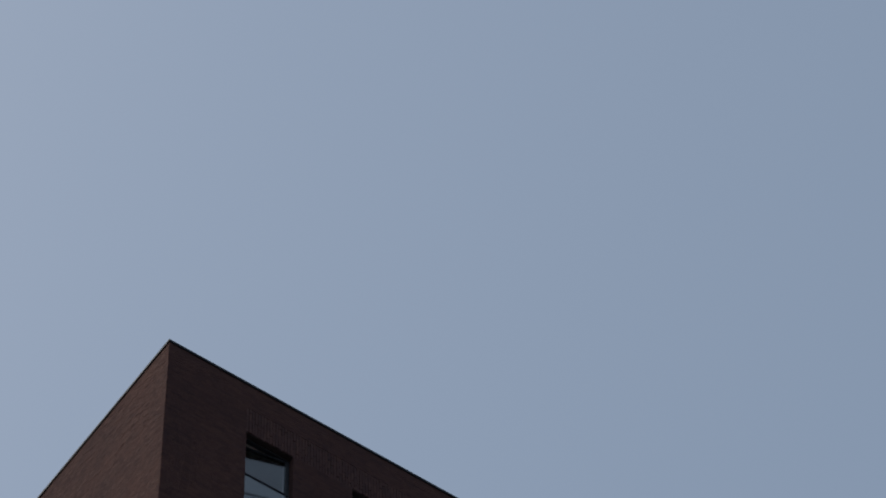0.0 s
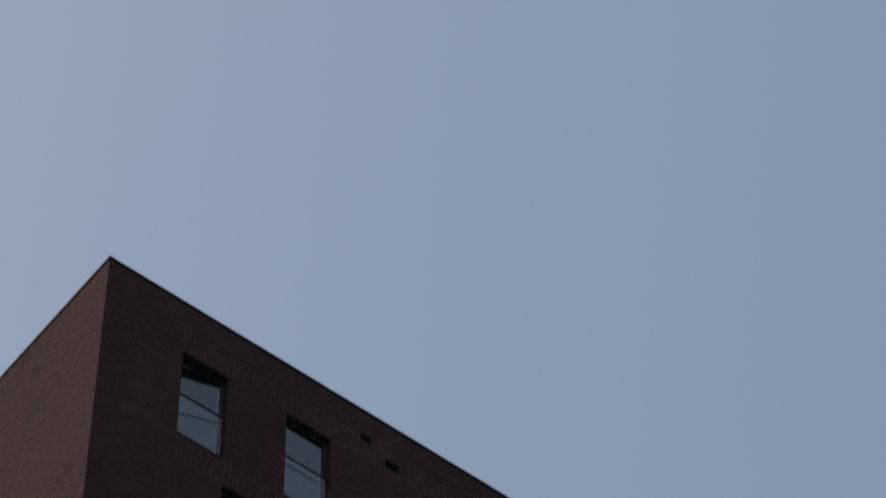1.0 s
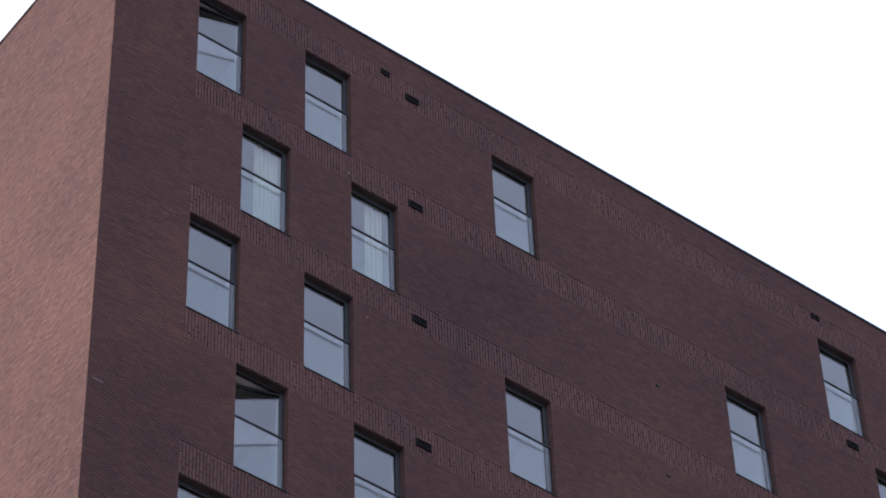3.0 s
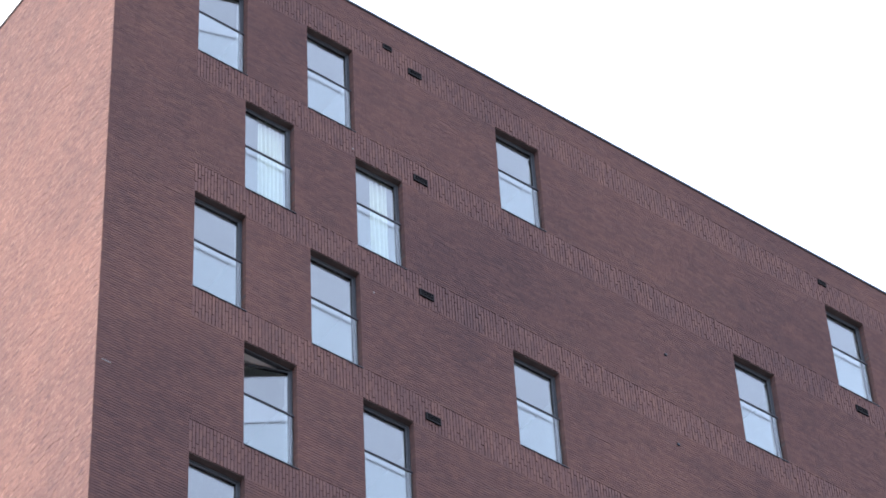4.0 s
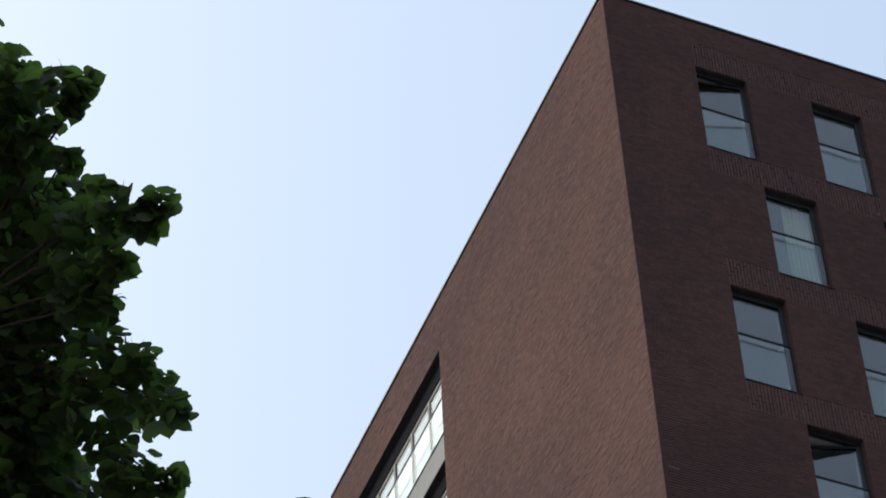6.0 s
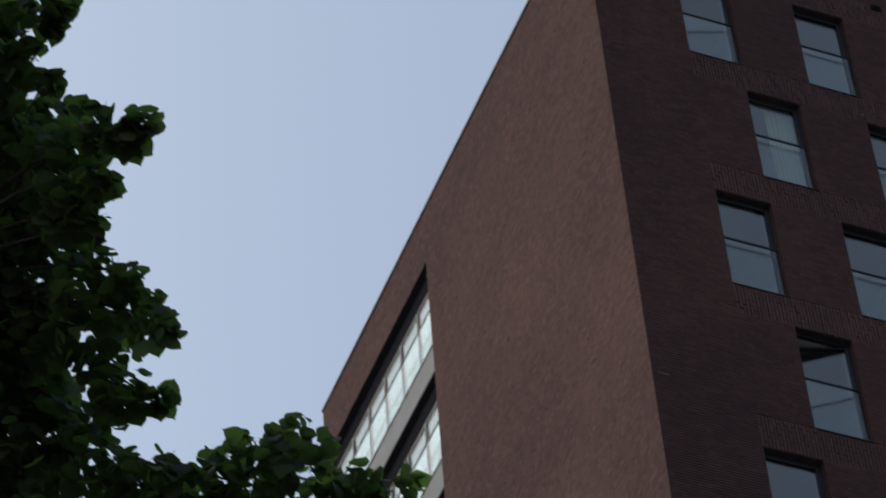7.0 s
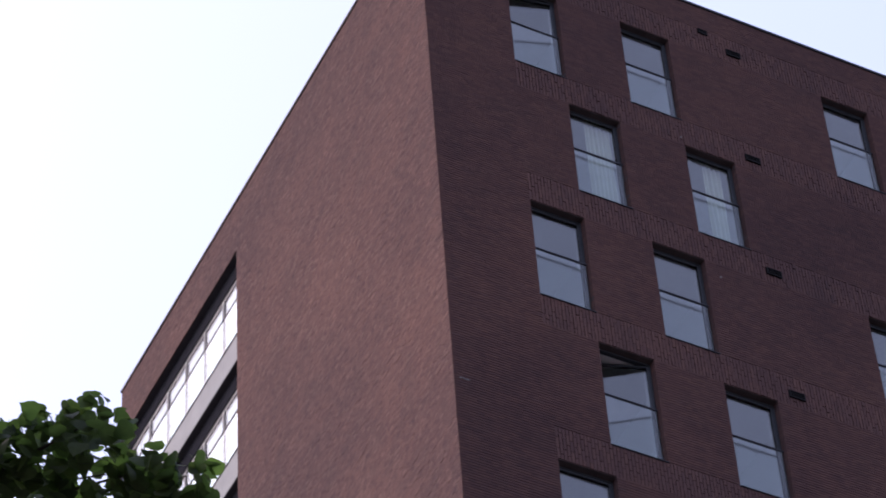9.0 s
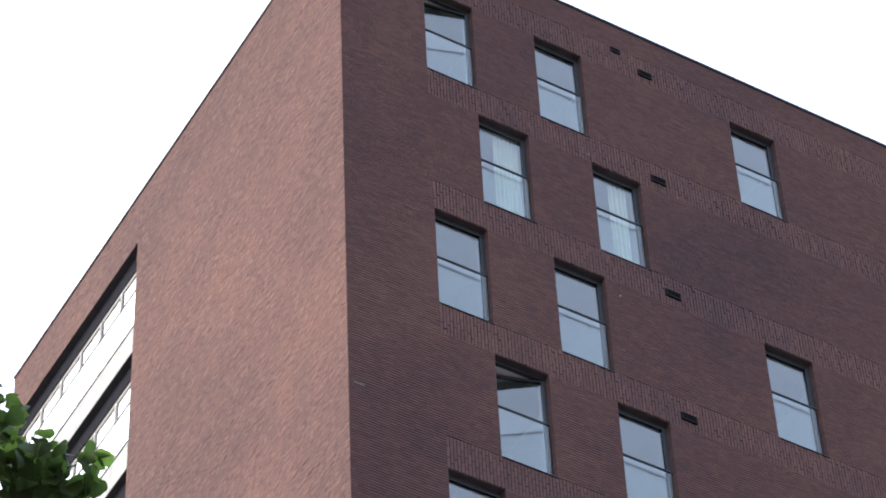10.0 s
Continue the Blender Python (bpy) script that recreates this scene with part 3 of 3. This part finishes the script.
# clumps of the crown: centre in the tree's own axes and radius
UPPER = [(0.93, -2.19, 7.67, 0.06), (1.01, -2.21, 7.67, 0.036), (0.89, -2.05, 7.69, 0.097), (0.96, -2.09, 7.58, 0.042), (0.93, -1.87, 7.66, 0.098),
         (0.96, -2.0, 7.5, 0.042), (1.02, -1.84, 7.49, 0.097), (1.08, -1.94, 7.42, 0.05), (1.06, -1.75, 7.39, 0.109), (1.15, -1.95, 7.27, 0.053),
         (1.13, -1.75, 7.23, 0.072), (1.19, -1.76, 7.22, 0.041), (1.1, -1.53, 7.31, 0.098), (0.61, -2.19, 7.99, 0.095), (0.72, -2.3, 7.93, 0.046),
         (0.79, -2.33, 7.93, 0.024), (0.79, -2.28, 7.9, 0.014), (0.63, -2.12, 7.93, 0.104), (0.77, -1.93, 7.82, 0.123), (0.81, -1.75, 7.65, 0.135),
         (0.91, -1.6, 7.5, 0.135), (0.93, -1.44, 7.34, 0.148), (0.63, -1.98, 7.94, 0.136), (1.14, -1.91, 7.38, 0.05), (0.89, -2.0, 7.52, 0.05),
         (0.94, -2.04, 7.54, 0.031), (0.73, -2.19, 7.9, 0.049), (0.71, -2.13, 7.86, 0.061), (0.8, -2.17, 7.81, 0.034), (0.89, -1.98, 7.9, 0.07),
         (1.03, -2.24, 7.66, 0.030), (1.00, -2.20, 7.63, 0.042), (1.21, -1.90, 7.32, 0.030), (1.23, -1.78, 7.21, 0.030)]
LOWER = [(1.12, -1.48, 7.12, 0.16), (1.25, -1.62, 7.07, 0.112), (1.37, -1.64, 7.06, 0.112), (1.48, -1.71, 7.09, 0.105), (1.55, -1.86, 7.06, 0.085),
         (1.64, -1.71, 7.03, 0.125), (1.71, -1.84, 6.98, 0.071), (1.79, -1.86, 6.97, 0.065), (1.83, -1.69, 6.93, 0.118), (1.89, -1.78, 6.85, 0.062),
         (1.55, -1.44, 7.08, 0.162), (1.35, -1.35, 7.06, 0.162)]
INNER = [(0.78, -1.71, 7.96, 0.221), (0.83, -1.55, 7.68, 0.233), (0.93, -1.34, 7.46, 0.233), (1.01, -1.14, 7.23, 0.248), (1.3, -1.07, 7.08, 0.233),
         (1.68, -1.17, 7.05, 0.233), (1.97, -1.35, 6.97, 0.201), (0.53, -1.91, 8.17, 0.192), (0.46, -1.73, 8.29, 0.392), (0.52, -1.28, 7.9, 0.453),
         (0.67, -0.83, 7.43, 0.453), (0.06, -1.19, 8.28, 0.593), (0.29, -0.47, 7.54, 0.625), (1.21, -0.58, 7.0, 0.453), (1.93, -0.75, 6.94, 0.422),
         (-0.37, -0.45, 8.0, 0.775), (0.78, 0.09, 6.93, 0.663), (1.6, 0.15, 6.59, 0.663), (-0.13, 0.22, 7.22, 0.775), (-0.47, -1.25, 8.73, 0.678),
         (0.02, -1.79, 8.76, 0.5), (0.28, -1.91, 8.45, 0.272), (0.4, 0.91, 6.51, 0.792), (1.28, 0.89, 6.11, 0.734), (-0.8, 0.32, 7.73, 0.842)]
NEAR = UPPER + LOWER
ALL = NEAR + INNER
BOUGHS = [Vector((0.66, -1.60, 7.62)), Vector((1.05, -1.15, 6.95))]
NEAR_BOUGH = [0] * len(UPPER) + [1] * len(LOWER)
for end in BOUGHS:
    pts = bowed(Vector((0.03, 0.04, 4.9)), end, 0.12, 6, tr)
    put("limb", limb(pts, [0.05 * (1 - 0.11 * k) for k in range(7)], 8), tree)


def leaf_shape(size, seed):
    """A heart-shaped lime leaf with a pointed tip, folded a little along its rib and drooping."""
    r = random.Random(seed)
    n = 11
    rib, left, right = [], [], []
    fold, droop = r.uniform(0.05, 0.20), r.uniform(0.05, 0.25)
    for k in range(n + 1):
        s = k / n
        body = min(1.0, s / 0.88)
        w = 0.54 * (math.sin(math.pi * body ** 0.70) ** 0.60 if 0 < body < 1 else 0.0)
        if s > 0.74:
            w = max(w, 0.17 * (1 - s) / 0.26)
        w = max(w, 0.015 if k < n else 0.0)
        wav = 0.05 * math.sin(9 * s + seed)
        z = -droop * s * s
        back = 0.10 * (1 - s) ** 3 if 0 < s < 0.4 else 0.0
        rib.append((0, s, z))
        left.append((-w, s - back, z + fold * w + wav * w))
        right.append((w * r.uniform(0.94, 1.06), s - back, z + fold * w - wav * w))
    verts = [(x * size, y * size, z * size) for x, y, z in rib + left + right]
    m = n + 1
    faces = []
    for k in range(n):
        faces.append((k, k + 1, m + k + 1, m + k))
        faces.append((k + 1, k, 2 * m + k, 2 * m + k + 1))
    # the stalk
    s0 = len(verts)
    verts += [(-0.012 * size, 0, 0), (0.012 * size, 0, 0), (0.008 * size, -0.45 * size, 0.12 * size), (-0.008 * size, -0.45 * size, 0.12 * size)]
    faces.append((s0, s0 + 1, s0 + 2, s0 + 3))
    return verts, faces


LEAVES = [leaf_shape(1.0, k) for k in range(5)]


def leaf_pose(c, rad, r):
    """A place in the clump, leaves standing outward and hanging."""
    while True:
        p = Vector((r.uniform(-1, 1), r.uniform(-1, 1), r.uniform(-1, 1)))
        if p.length < 1:
            break
    out = Vector((p.x, p.y, 0))
    heading = math.degrees(math.atan2(out.y, out.x)) - 90 + r.gauss(0, 45)
    size = r.uniform(0.034, 0.055)
    pitch = r.gauss(-12, 22)
    if r.random() < 0.5:
        # hanging blades turn their faces to the open street
        pitch, heading = r.gauss(-68, 14), 180 * r.randrange(2) + r.gauss(0, 35)
    m = pose(*(c + p * rad), pitch, r.gauss(0, 18), heading)
    return m @ Matrix.Diagonal((size, size, size, 1))


fringe_mesh = []
for vv, ff in LEAVES:
    me = mesh_of("leaf", vv, ff, LEAF_SINGLE)
    me.polygons.foreach_set("use_smooth", [True] * len(me.polygons))
    fringe_mesh.append(me)
fringe, bulk_v, bulk_f = 0, [], []
for i, (x, y, z, rad) in enumerate(ALL):
    c = Vector((x, y, z))
    if i < len(NEAR):
        n = max(16, int(66 * (rad / 0.09) ** 1.7))
    else:
        n = int(540 * (rad / 0.22) ** 2) if rad < 0.3 else int(1250 * (rad / 0.42) ** 1.4)
    # the bough that carries the clump
    if i < len(NEAR):
        start = BOUGHS[NEAR_BOUGH[i]]
    else:
        start = Vector((0.03, 0.04, max(2.6, z - 0.9 - 0.5 * Vector((x, y)).length)))
    pts = bowed(start, c + Vector((0, 0, rad * 0.3)), 0.06 + 0.05 * tr.random(), 5, tr)
    thick = 0.008 if i < len(NEAR) else 0.014
    put("twig" if i < len(NEAR) else "limb", limb(pts, [thick * (1 - 0.14 * k) for k in range(6)], 6), tree)
    for j in range(n):
        m = leaf_pose(c, rad, tr)
        if i < len(NEAR) and j < 12 and fringe < 300:
            ob = new("leaf", fringe_mesh[tr.randrange(5)])
            ob.parent = tree
            ob.matrix_basis = m
            fringe += 1
        else:
            vv, ff = LEAVES[tr.randrange(5)]
            k = len(bulk_v)
            bulk_v += [tuple(m @ Vector(p)) for p in vv]
            bulk_f += [tuple(k + q for q in face) for face in ff]
crown_mesh = mesh_of("crown", bulk_v, bulk_f, LEAF)
crown_mesh.polygons.foreach_set("use_smooth", [True] * len(crown_mesh.polygons))
crown = put("crown", crown_mesh, tree, label="dense crown of green heart-shaped leaves")
tagged(crown, kind="stuff")
